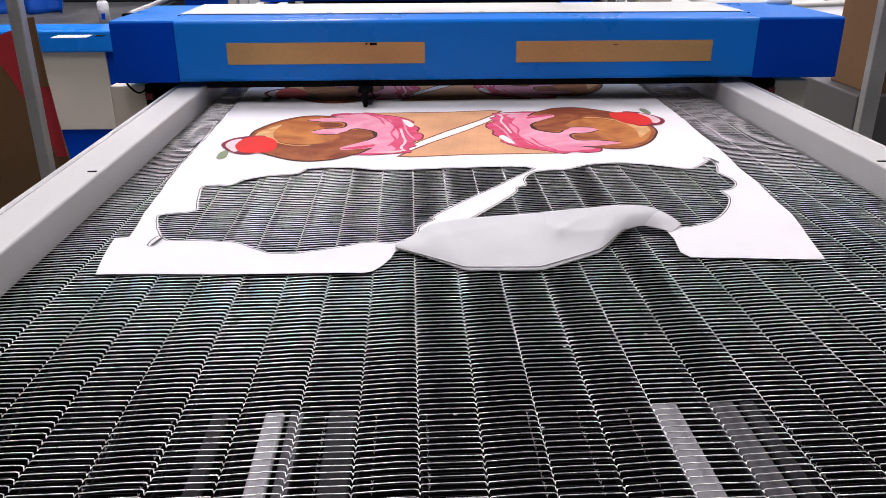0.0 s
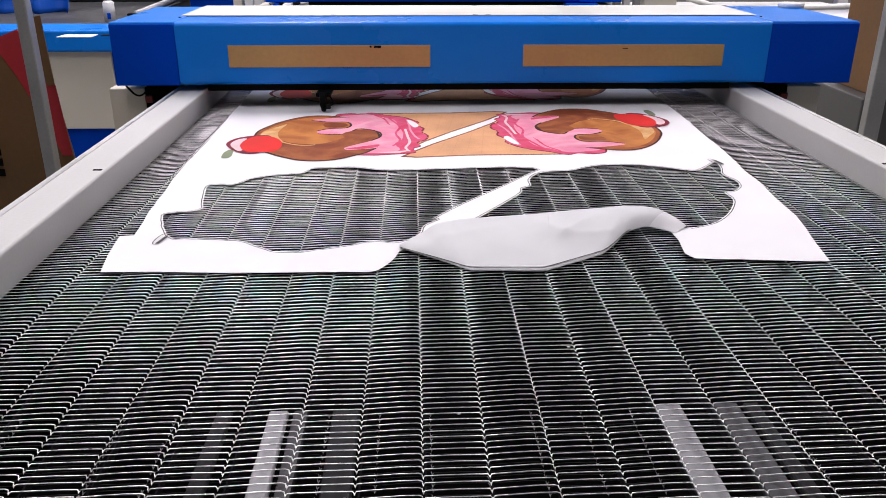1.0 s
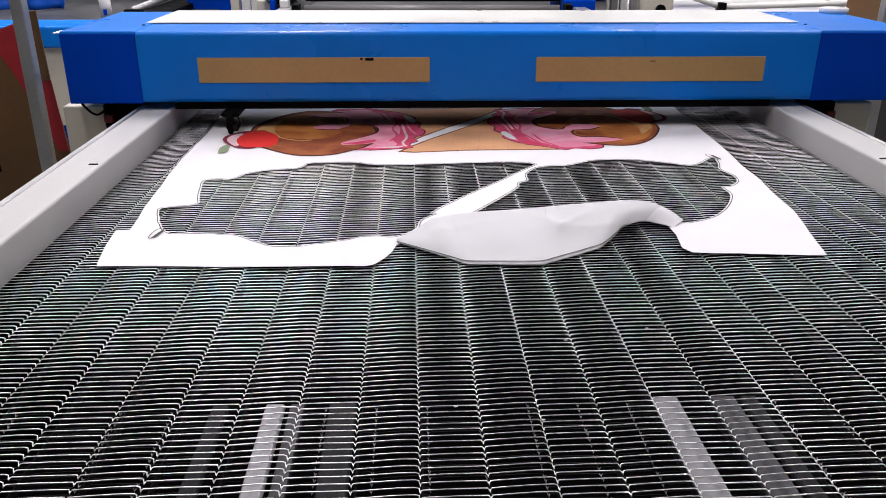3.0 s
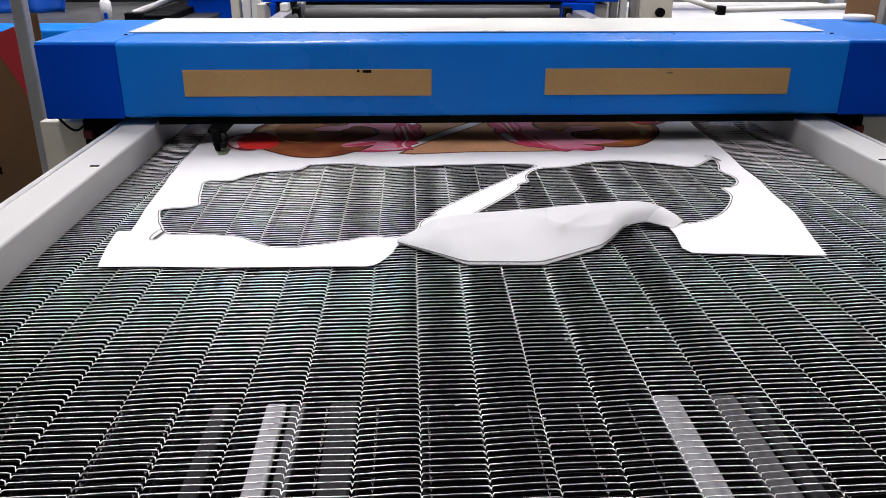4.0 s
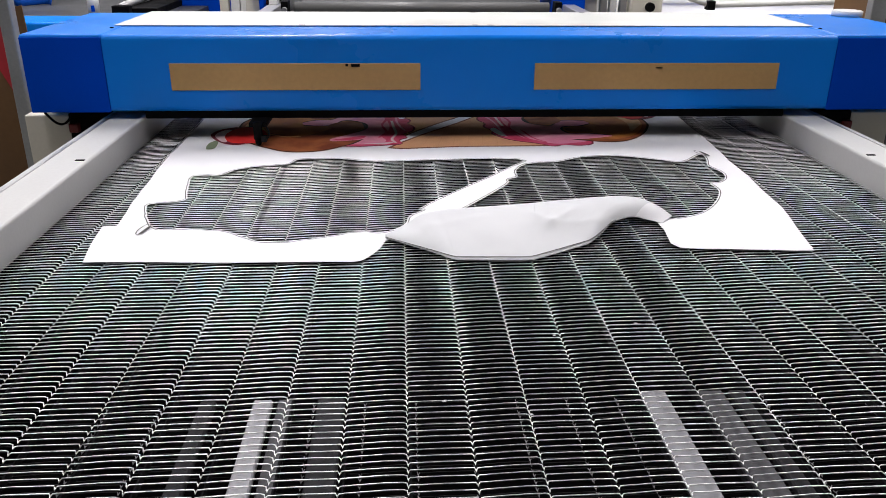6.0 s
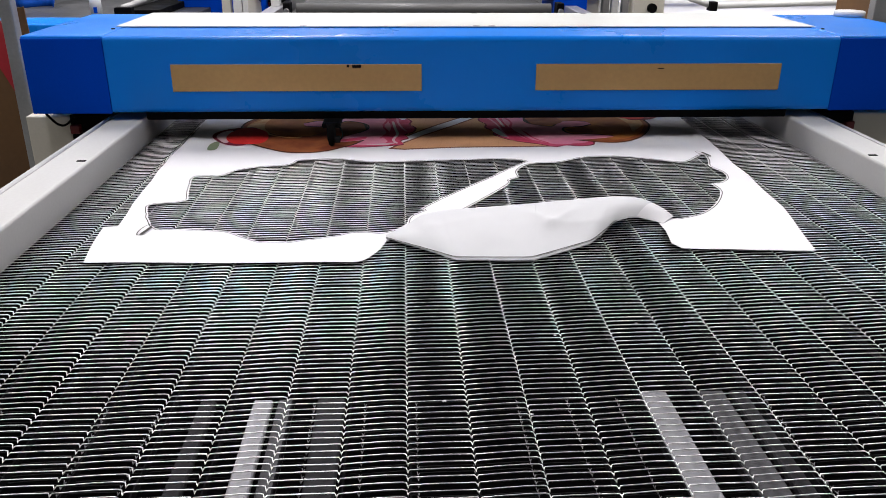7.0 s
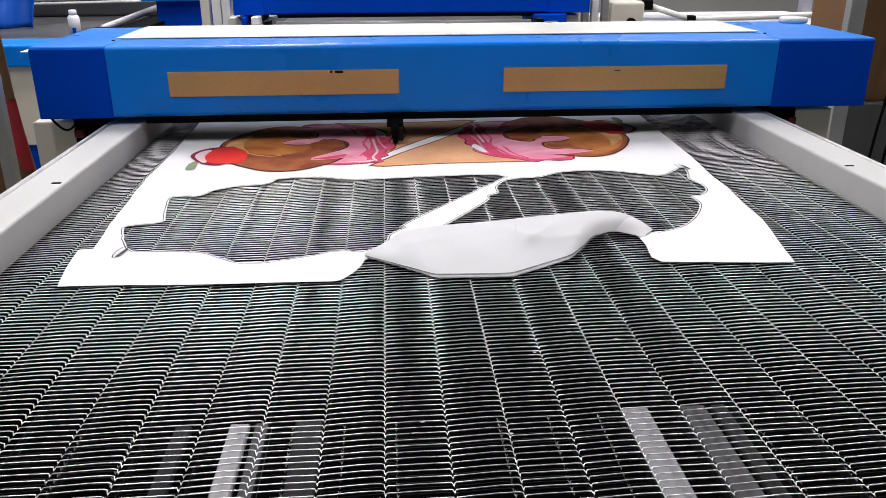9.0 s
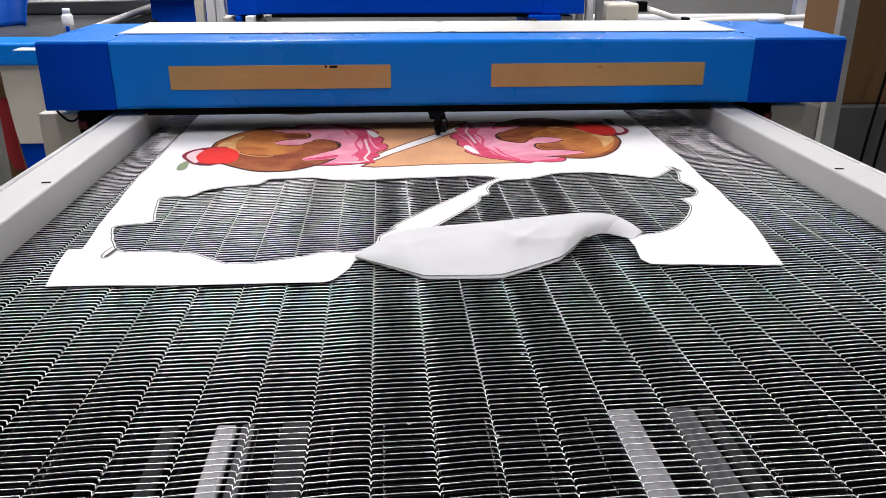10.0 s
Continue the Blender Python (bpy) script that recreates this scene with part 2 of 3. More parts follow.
# ---------------------------------------------------------------- hall
def build_hall():
    tagged(part("floor", box(-9, 9, -5, 13, FLOOR_Z - 0.1, FLOOR_Z, 0), CONCRETE), "grey concrete factory floor with dusty stains", "floor", kind="structure")
    tagged(part("ceiling", box(-9, 9, -5, 13, CEIL_Z, CEIL_Z + 0.1, 0), WALLP), "pale painted factory hall ceiling", "ceiling", kind="structure")
    for n, b in (("wall_north", (-9, 9, 13, 13.2)), ("wall_south", (-9, 9, -5.2, -5)), ("wall_west", (-9.2, -9, -5.2, 13.2)), ("wall_east", (9, 9.2, -5.2, 13.2))):
        tagged(part(n, box(*b, FLOOR_Z - 0.1, CEIL_Z + 0.1, 0), WALLP), "plain painted factory hall wall", "wall", kind="structure")


build_hall()

# ---------------------------------------------------------------- laser cutter: frame, rails, pan
HALF = 0.80
PITCH, COL0, COL = 0.0111, -0.1671, 0.0681
BED_Y0, BED_Y1 = 0.22, 3.72
RETURN_Z = -0.095


def build_table(parent):
    for s, n in ((-1, "side_rail"), (1, "side_rail")):
        a, b = sorted((s * HALF, s * (HALF + 0.098)))
        rail = part(n, box(a, b, BED_Y0, BED_Y1, -0.12, 0.057, 0.006, 3), RAIL, parent, "pale grey painted steel side rail")
        c = s * (HALF + 0.082)
        part("guide_strip", box(c - 0.004, c + 0.004, BED_Y0 + 0.02, BED_Y1 - 0.02, 0.055, 0.0592, 0.001, 1), CHROME, rail, "bright steel guide strip")
        part("slot", box(*sorted((s * (HALF + 0.006), s * (HALF + 0.024))), 1.581, 1.588, 0.056, 0.0585, 0.0005, 1), BLACK, rail, "short black slot in the rail")
        o = s * (HALF + 0.13)
        a, b = sorted((s * (HALF + 0.100), s * (HALF + 0.18)))
        part("side_panel", box(a, b, BED_Y0, BED_Y1, FLOOR_Z + 0.08, -0.10, 0.006), BEIGE, parent, "beige enamelled side panel")
    part("bed_pan", box(-HALF + 0.002, HALF - 0.002, BED_Y0, BED_Y1, -0.30, -0.28, 0), PAN, parent, "bed pan with its deep shade put into a near-black colour")
    # Added near-black sheets stand in for shade along the rails' inner sides.
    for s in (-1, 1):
        part("shade_liner", box(*sorted((s * (HALF - 0.001), s * (HALF - 0.006))), BED_Y0, BED_Y1, -0.279, -0.006, 0), PAN, parent, "added near-black sheet standing in for shade along the rail")
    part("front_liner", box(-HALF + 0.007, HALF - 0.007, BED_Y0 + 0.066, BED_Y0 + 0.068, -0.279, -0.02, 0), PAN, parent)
    part("front_roller", tube([(-HALF + 0.002, BED_Y0 + 0.03, -0.04), (HALF - 0.002, BED_Y0 + 0.03, -0.04)], 0.034, 20), CHROME, parent)
    part("rear_roller", tube([(-HALF + 0.002, BED_Y1 - 0.03, -0.04), (HALF - 0.002, BED_Y1 - 0.03, -0.04)], 0.034, 20), CHROME, parent)
    part("front_cover", box(-HALF - 0.15, HALF + 0.15, BED_Y0 - 0.03, BED_Y0 - 0.004, FLOOR_Z + 0.08, -0.075, 0.005), BEIGE, parent, "beige front cover")
    part("rear_cover", box(-HALF - 0.15, HALF + 0.15, BED_Y1 + 0.004, BED_Y1 + 0.03, FLOOR_Z + 0.08, -0.075, 0.005), BEIGE, parent, "beige rear cover")
    part("base", box(-HALF - 0.15, HALF + 0.15, BED_Y0 + 0.05, BED_Y1 - 0.05, FLOOR_Z, FLOOR_Z + 0.08, 0.005), BLUE_DARK, parent, "dark blue base frame")
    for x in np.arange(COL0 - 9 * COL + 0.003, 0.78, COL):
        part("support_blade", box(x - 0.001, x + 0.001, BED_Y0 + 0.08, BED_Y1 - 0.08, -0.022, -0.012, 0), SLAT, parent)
    # Each bar's brightness comes from which shaded copy it takes.
    for x, w, m in ((-0.347, 0.024, BAR), (-0.318, 0.020, BAR_HALF_SHADE), (-0.262, 0.034, BAR_DEEP_SHADE), (-0.415, 0.02, BAR_DEEP_SHADE), (0.146, 0.038, BAR), (0.222, 0.034, BAR_HALF_SHADE), (0.262, 0.03, BAR_DEEP_SHADE)):
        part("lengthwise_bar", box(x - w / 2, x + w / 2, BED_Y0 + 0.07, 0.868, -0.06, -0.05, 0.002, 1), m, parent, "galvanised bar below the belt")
        part("bar_bracket", box(x - 0.008, x + 0.008, BED_Y0 + 0.09, BED_Y0 + 0.12, -0.28, -0.06, 0.001, 1), SLAT, parent)


cutter = thing("laser_cutter", "flatbed fabric laser cutter with grey rails and beige panels", "machine", at=(0, 0, 0))
build_table(cutter)


# ---------------------------------------------------------------- gantry
def build_gantry(parent, tape_mat, tape_label, paint, lift=0.0):
    """Front face at y = 0 of the parent, bed at z = 0."""
    prof = [(0, 0.076), (0, 0.256), (0.50, 0.256), (0.50, 0.222), (0.26, 0.222), (0.26, 0.076)]
    part("beam_cover", extrude_profile(prof, -0.864, 0.889, 0.013), paint, parent, "bright blue powder-coated beam cover")
    for a, b in ((-1.052, -0.8648), (0.8898, 1.154)):
        cap = part("end_cap", box(a, b, 0.002, 0.47, 0.0752, 0.2575, 0.006, 3), paint, parent, "blue sheet metal end cap")
        # Added plate: the cap front, darker than its top, is put into colour.
        part("cap_front_shade", box(a + 0.001, b - 0.001, -0.001, 0.0045, 0.0755, 0.251, 0.002, 2), BLUE_DARK, cap, "added deep blue plate that darkens the cap's front")
        for y in (0.06, 0.38):
            xx = b - 0.012 if a < 0 else a + 0.012
            part("screw", tube([(xx, y + 0.06, 0.257), (xx, y + 0.06, 0.2598)], 0.0045, 8), BLACK, cap)
    strip = part("cover_strip", box(-0.885, 0.905, 0.165, 0.485, 0.2573, 0.2598, 0.001, 2), WHITE_STRIP, parent, "creamy white cover strip along the top")
    for sx, sy in ((0.02, 0.172), (0.06, 0.172), (0.04, 0.475), (0.36, 0.47), (-0.42, 0.172)):
        part("nick", box(sx - 0.008, sx + 0.008, sy - 0.004, sy + 0.004, 0.2596, 0.2602, 0), GREY_CAB, strip, "small grey nick")
    for a, b in ((-0.7155, -0.124), (0.1516, 0.753)):
        t = part("tape", box(a, b, -0.0022, 0.0, 0.128 + lift, 0.1915 + lift, 0.0008, 1), tape_mat, parent, tape_label)
        if tape_mat is TAPE:
            if a < 0:
                part("mark", box(-0.289, -0.268, -0.0034, -0.0022, 0.1835, 0.190, 0), BLACK, t, "black ink mark")
                part("mark", box(-0.302, -0.296, -0.0034, -0.0022, 0.1845, 0.1905, 0), BLACK, t, "black ink mark")
            else:
                part("mark", box(0.447, 0.463, -0.0034, -0.0022, 0.1795, 0.1815, 0), BLACK, t, "thin dark pen mark")
    part("underside", box(-0.79, 0.79, 0.012, 0.25, 0.057, 0.0765, 0.002, 1), BLACK, parent, "black underside of the beam")
    part("button", tube([(1.13, 0.42, 0.2575), (1.13, 0.42, 0.272), (1.13, 0.42, 0.274)], [0.042, 0.042, 0.038], 24), PALE, parent, "round white plastic cap", True)
    for s in (-1, 1):
        a, b = sorted((s * 0.895, s * 0.99)) if s < 0 else (0.90, 0.99)
        part("carriage", box(a, b, 0.05, 0.42, -0.02, 0.062, 0.004), BLACK, parent, "black linear carriage")
        a, b = sorted((s * 0.992, s * 1.10))
        part("carriage_cover", box(a, b, 0.06, 0.40, -0.30, 0.056, 0.004), BEIGE, parent, "beige sheet metal carriage cover")
        part("end_stop", box(*sorted((s * 0.962, s * 0.985)), 0.03, 0.05, 0.018, 0.040, 0.003), RED, parent, "small red end stop")
    pts = [(-1.035 + 0.07 * u, 0.03, 0.07 - 0.03 * math.sin(math.pi * u)) for u in [i / 10 for i in range(11)]]
    part("cable_loop", tube(pts, 0.003, 6), BLACK, parent, "small drooping black cable", True)


gantry = thing("gantry", "blue motorised gantry with taped-over brown strips on its face", "gantry", at=(0, 2.458, 0))
build_gantry(gantry, TAPE, "brown kraft tape over the front", BLUE)


def build_head(parent):
    part("carrier", box(-0.022, 0.022, -0.045, 0.07, 0.048, 0.0595, 0.003), BLACK, parent, "black head carrier")
    part("lens_tube", tube([(0, -0.05, 0.062), (0, -0.05, 0.022), (0, -0.05, 0.020)], [0.0105, 0.0105, 0.009], 16), BLACK, parent, "black lens tube", True)
    part("bracket", box(-0.009, 0.009, -0.05, -0.03, 0.050, 0.0585, 0.001, 1), BLACK, parent)
    part("nozzle", tube([(0, -0.05, 0.0215), (0, -0.05, 0.010), (0, -0.05, 0.0065)], [0.009, 0.007, 0.004], 14), BLACK, parent, "small black nozzle", True)
    part("air_hose", tube(smooth_loop([(0.014, -0.05, 0.062), (0.026, -0.055, 0.042), (0.024, -0.055, 0.026), (0.010, -0.05, 0.019)], 5, False), 0.002, 6), BLACK, parent, "thin black air hose", True)
    part("clamp", box(0.008, 0.021, -0.062, -0.044, 0.016, 0.030, 0.001, 1), SLAT, parent)


head = thing("laser_cutting_unit", "black laser cutting head hanging under the gantry", "laser unit", at=(-0.312, 2.458, 0))
build_head(head)

# ---------------------------------------------------------------- fabric
CX, CY, HOLE_Y = -0.063, 1.545, 1.526
CONE = [(-.588, -.069), (-.577, -.056), (-.529, -.038), (-.536, .021), (-.549, .108), (-.525, .124), (-.494, .123), (-.466, .164),
        (-.432, .184), (-.359, .204), (-.344, .235), (-.312, .243), (-.247, .245), (-.168, .221), (-.012, .231), (.12, .237), (.167, .221),
        (.139, .181), (-.061, -.078), (-.068, -.109), (-.095, -.139), (-.103, -.182), (-.124, -.209), (-.146, -.223), (-.171, -.216),
        (-.206, -.221), (-.225, -.234), (-.272, -.250), (-.314, -.262), (-.359, -.253), (-.404, -.215), (-.442, -.201), (-.509, -.193),
        (-.539, -.192), (-.561, -.155), (-.579, -.110)]
OPEN_CUT = [(-.2, 1.263), (-.13, 1.326), (-.049, 1.430), (.043, 1.566), (.053, 1.604), (.075, 1.623), (.077, 1.664), (.098, 1.707), (.13, 1.727),
            (.184, 1.735), (.245, 1.771), (.327, 1.778), (.40, 1.753), (.446, 1.728), (.476, 1.732), (.53, 1.788), (.526, 1.740), (.513, 1.695),
            (.525, 1.644), (.517, 1.603), (.492, 1.573), (.471, 1.566), (.471, 1.517), (.439, 1.449), (.397, 1.395), (.36, 1.369), (.325, 1.355)]
FZ = 0.0035


def curl(x, y):
    return 0.0014 * max(0.0, noise.noise((x * 7, y * 7, 1.3))) * min(1.0, max(0.0, (1.70 - y) / 0.2))


def build_fabric():
    cloth = thing("printed_fabric", "white printed fabric with ice-cream cones, partly cut away", "fabric")
    rim = smooth_loop([(-.676, 1.188), (-.56, 1.184), (-.46, 1.179), (-.288, 1.176), (-.243, 1.176), (-.223, 1.199), (-.207, 1.234)], 4, False)
    cut_open = smooth_loop(OPEN_CUT, 4, False)
    rim += cut_open
    rim += [Vector(p) for p in ((.312, 1.357), (.290, 1.350), (.291, 1.297), (.283, 1.238), (.293, 1.216), (.40, 1.206), (.514, 1.198))]
    rim += [Vector(p) for p in ((.535, 1.31), (.556, 1.415), (.583, 1.80), (.607, 2.21), (.63, 3.55), (-.72, 3.55), (-.712, 2.6), (-.706, 2.2), (-.70, 1.69), (-.688, 1.511), (-.675, 1.351), (-.699, 1.348), (-.69, 1.266))]
    straight, rim = rim, []
    for i, p in enumerate(straight):
        q = straight[(i + 1) % len(straight)]
        steps = max(1, int((q - p).length / 0.03)) if (q - p).length > 0.06 else 1
        for k in range(steps):
            c = p.lerp(q, k / steps)
            if k:
                c = c + Vector((0.004 * noise.noise((c.x * 9, c.y * 9, 7.0)), 0.003 * noise.noise((c.x * 14, c.y * 9, 2.0))))
            rim.append(c)
    hole = [p + Vector((0.003 * noise.noise((p.x * 45, p.y * 45, 3.0)), 0.003 * noise.noise((p.x * 45, p.y * 45, 8.0)))) for p in smooth_loop([(x + CX, y + HOLE_Y) for x, y in CONE], 6)]
    part("cloth", sheet([rim, hole], FZ, 0.0006, curl), FABRIC, cloth, "white fabric with a cut-out")
    part("scorched_line", ribbon(offset_loop(hole, 0.0036), 0.0018, 0, True, [FZ + 0.0008 + curl(*p) for p in hole]), SCORCH, cloth, "thin scorched cutting line")
    part("scorched_line", ribbon(offset_loop(cut_open, 0.0036)[1:-1], 0.0018, 0, False, [FZ + 0.0009 + curl(p.x, p.y) for p in cut_open[1:-1]]), SCORCH, cloth, "thin scorched cutting line")
    for c, tilt in (((-.622, 1.328), -1.70), ((.532, 1.79), -1.25)):
        ring = [(c[0] + x * math.cos(tilt) - y * math.sin(tilt), c[1] + x * math.sin(tilt) + y * math.cos(tilt)) for x, y in blob(0, 0, .026, .0075)]
        part("scorched_line", ribbon(ring, 0.0018, FZ + 0.0022), SCORCH, cloth, "thin scorched leaf-shaped cut")
        part("leaf_cut", ribbon([ring[4], ring[16]], 0.0065, FZ + 0.0023, False), SCORCH, cloth)
    for r in range(3):
        for turn in (0, 1):
            build_print(cloth, r, turn)
    return cloth


def blob(cx, cy, rx, ry, waves=0, depth=0.0, n=48, phase=0.0):
    return [(cx + rx * (1 + depth * math.sin(waves * 2 * math.pi * i / n + phase)) * math.cos(2 * math.pi * i / n),
             cy + ry * (1 + depth * math.sin(waves * 2 * math.pi * i / n + phase)) * math.sin(2 * math.pi * i / n)) for i in range(n)]


def build_print(parent, row, turn):
    """One printed cone, in thin inks over one another."""
    def place(pts):
        if turn:
            pts = [(0.024 - p[0], -0.004 - p[1]) for p in pts]
        return [(CX + p[0], CY + (0.56, 1.21, 1.86)[row] + p[1]) for p in pts]

    def ink(name, pts, material, level):
        part(name, sheet([place(pts)], FZ + 0.0006 + 0.00015 * level, 0.0001), material, parent)

    def stroke(pts, width, material, level):
        line = smooth_loop(pts, 6, False)
        part("printed_line", ribbon(place(line), width, FZ + 0.0007 + 0.00015 * level + 0.0001, False), material, parent)

    def swell(pts, grow):
        cx, cy = sum(p[0] for p in pts) / len(pts), sum(p[1] for p in pts) / len(pts)
        return [(p[0] + grow * (p[0] - cx) / Vector((p[0] - cx, p[1] - cy)).length, p[1] + grow * (p[1] - cy) / Vector((p[0] - cx, p[1] - cy)).length) for p in pts]

    # wafer
    ink("printed_cone", [(-.25, .232), (.0, .236), (.13, .252), (.168, .243), (.146, .204), (.088, .120), (-.013, -.007), (-.082, -.104), (-.150, -.222), (-.19, -.20)], P_RIM, 0)
    ink("printed_wafer", [(-.25, .224), (.0, .228), (.128, .243), (.155, .236), (.140, .208), (.083, .124), (-.017, -.002), (-.086, -.099), (-.149, -.211), (-.19, -.19)], P_CONE, 1)
    for i in range(7):
        u = -.13 + i * .036
        part("printed_line", ribbon(place([(u, max(-.19, (u + .02) * 1.30 - .01)), (u + .03, .222)]), 0.0022, FZ + 0.0011, False), P_WAFFLE, parent)
    for i in range(6):
        v = -.12 + i * .055
        part("printed_line", ribbon(place([(-.15, v + .02), ((v + .005) / 1.36 - .02, v)]), 0.0022, FZ + 0.0011, False), P_WAFFLE, parent)
    # frosting: dark rim, frilled hot pink collar, paler inside
    collar = smooth_loop([(-.338, .186), (-.301, .226), (-.262, .218), (-.235, .232), (-.200, .206), (-.167, .188), (-.140, .170), (-.118, .142), (-.100, .108), (-.105, .076), (-.088, .036), (-.093, .0),
                          (-.078, -.040), (-.083, -.082), (-.104, -.112), (-.096, -.146), (-.114, -.170), (-.108, -.206), (-.139, -.216), (-.179, -.224), (-.22, -.227), (-.283, -.203), (-.311, -.034)], 4)
    ink("printed_frosting_edge", swell(collar, .006), P_DEEP, 2)
    ink("printed_frosting", collar, P_HOT, 3)
    ink("printed_frosting", smooth_loop([(-.33, .17), (-.29, .205), (-.24, .212), (-.20, .176), (-.168, .142), (-.154, .07), (-.141, -.01), (-.142, -.078), (-.160, -.128), (-.146, -.178), (-.165, -.206), (-.22, -.212), (-.28, -.19), (-.30, -.03)], 4), P_PINK, 4)
    stroke([(-.19, .185), (-.172, .13), (-.150, .055), (-.160, -.02), (-.147, -.09), (-.165, -.15)], .007, P_HOT, 5)
    stroke([(-.225, .20), (-.195, .15), (-.178, .06), (-.168, -.03), (-.172, -.10)], .006, P_HOT, 5)
    stroke([(-.132, .146), (-.124, .07), (-.121, .02), (-.110, -.043), (-.098, -.080)], .006, P_PINK, 5)
    stroke([(-.135, .03), (-.128, -.05), (-.122, -.11), (-.132, -.165), (-.122, -.20)], .007, P_PALE, 5)
    stroke([(-.30, .214), (-.245, .222), (-.205, .197)], .010, P_HOT, 5)
    ink("printed_highlight", smooth_loop([(-.131, .133), (-.115, .125), (-.098, .070), (-.113, .052)], 4), PAPER, 6)
    ink("printed_highlight", smooth_loop([(-.20, -.207), (-.16, -.200), (-.125, -.192), (-.15, -.214)], 4), P_PALE, 6)
    # scoop: dark rim, chocolate, caramel, then the swirls of pink between two tongues of sauce
    scoop = smooth_loop([(-.521, -.083), (-.526, .006), (-.510, .063), (-.482, .122), (-.442, .172), (-.396, .196), (-.338, .186), (-.262, .140), (-.215, .01), (-.200, -.127), (-.224, -.196), (-.254, -.23),
                         (-.292, -.263), (-.337, -.276), (-.384, -.269), (-.428, -.237), (-.467, -.2), (-.503, -.151)], 4)
    ink("printed_scoop_edge", swell(scoop, .006), P_OUT, 6)
    ink("printed_scoop", scoop, P_BROWN, 7)
    ink("printed_scoop", smooth_loop([(-.512, -.06), (-.515, .005), (-.500, .057), (-.474, .112), (-.438, .155), (-.395, .176), (-.345, .168), (-.285, .12), (-.25, .02), (-.30, -.07), (-.35, -.125), (-.42, -.115), (-.46, -.075)], 4), P_CARAMEL, 8)
    ink("printed_swirl", smooth_loop([(-.401, .139), (-.375, .156), (-.312, .172), (-.231, .165), (-.178, .074), (-.160, -.041), (-.165, -.128), (-.202, -.165), (-.238, -.179), (-.278, -.183), (-.282, -.161), (-.253, -.13), (-.222, -.097),
                                      (-.199, -.057), (-.203, -.009), (-.233, .024), (-.264, .032), (-.29, -.017), (-.327, -.027), (-.36, -.02), (-.371, .012), (-.34, .036), (-.295, .046), (-.285, .079), (-.3, .113), (-.348, .115)], 3), P_PINK, 9)
    stroke([(-.40, .136), (-.348, .115), (-.3, .113), (-.285, .079), (-.295, .046), (-.34, .036), (-.371, .012)], .006, P_OUT, 10)
    stroke([(-.365, -.02), (-.327, -.028), (-.29, -.019), (-.264, .030), (-.233, .024), (-.203, -.009), (-.200, -.057), (-.222, -.097)], .006, P_OUT, 10)
    ink("printed_sauce", smooth_loop([(-.30, -.02), (-.26, .020), (-.233, .014), (-.212, -.012), (-.210, -.052), (-.24, -.085), (-.28, -.075)], 4), P_BROWN, 11)
    ink("printed_sauce", smooth_loop([(-.36, .10), (-.31, .103), (-.294, .079), (-.305, .054), (-.35, .052)], 4), P_BROWN, 11)
    ink("printed_swirl", smooth_loop([(-.282, -.175), (-.235, -.15), (-.20, -.135), (-.205, -.16), (-.24, -.178)], 4), P_HOT, 11)
    ink("printed_highlight", smooth_loop([(-.513, -.043), (-.511, .012), (-.488, .055), (-.463, .092), (-.473, .016), (-.466, -.045), (-.446, -.098), (-.477, -.068)], 4), P_CREAM, 9)
    stroke([(-.469, -.063), (-.446, -.104), (-.417, -.128), (-.387, -.140), (-.360, -.135)], .007, P_CREAM, 10)
    # cherry and its stem
    ink("printed_cherry_edge", smooth_loop([(-.584, -.125), (-.580, -.081), (-.558, -.050), (-.523, -.034), (-.487, -.040), (-.470, -.12), (-.488, -.206), (-.525, -.209), (-.558, -.177)], 4), P_DEEP, 11)
    ink("printed_highlight", smooth_loop([(-.573, -.126), (-.568, -.085), (-.545, -.066), (-.528, -.12), (-.535, -.190), (-.556, -.166)], 4), P_PALE, 12)
    ink("printed_cherry", smooth_loop([(-.548, -.127), (-.542, -.077), (-.522, -.044), (-.487, -.046), (-.455, -.086), (-.442, -.148), (-.451, -.193), (-.481, -.202), (-.516, -.197), (-.536, -.171)], 4), P_RED, 13)
    ink("printed_stem", smooth_loop([(-.568, -.25), (-.573, -.2), (-.562, -.172), (-.554, -.180), (-.549, -.242)], 4), P_LEAF, 8)


build_fabric()


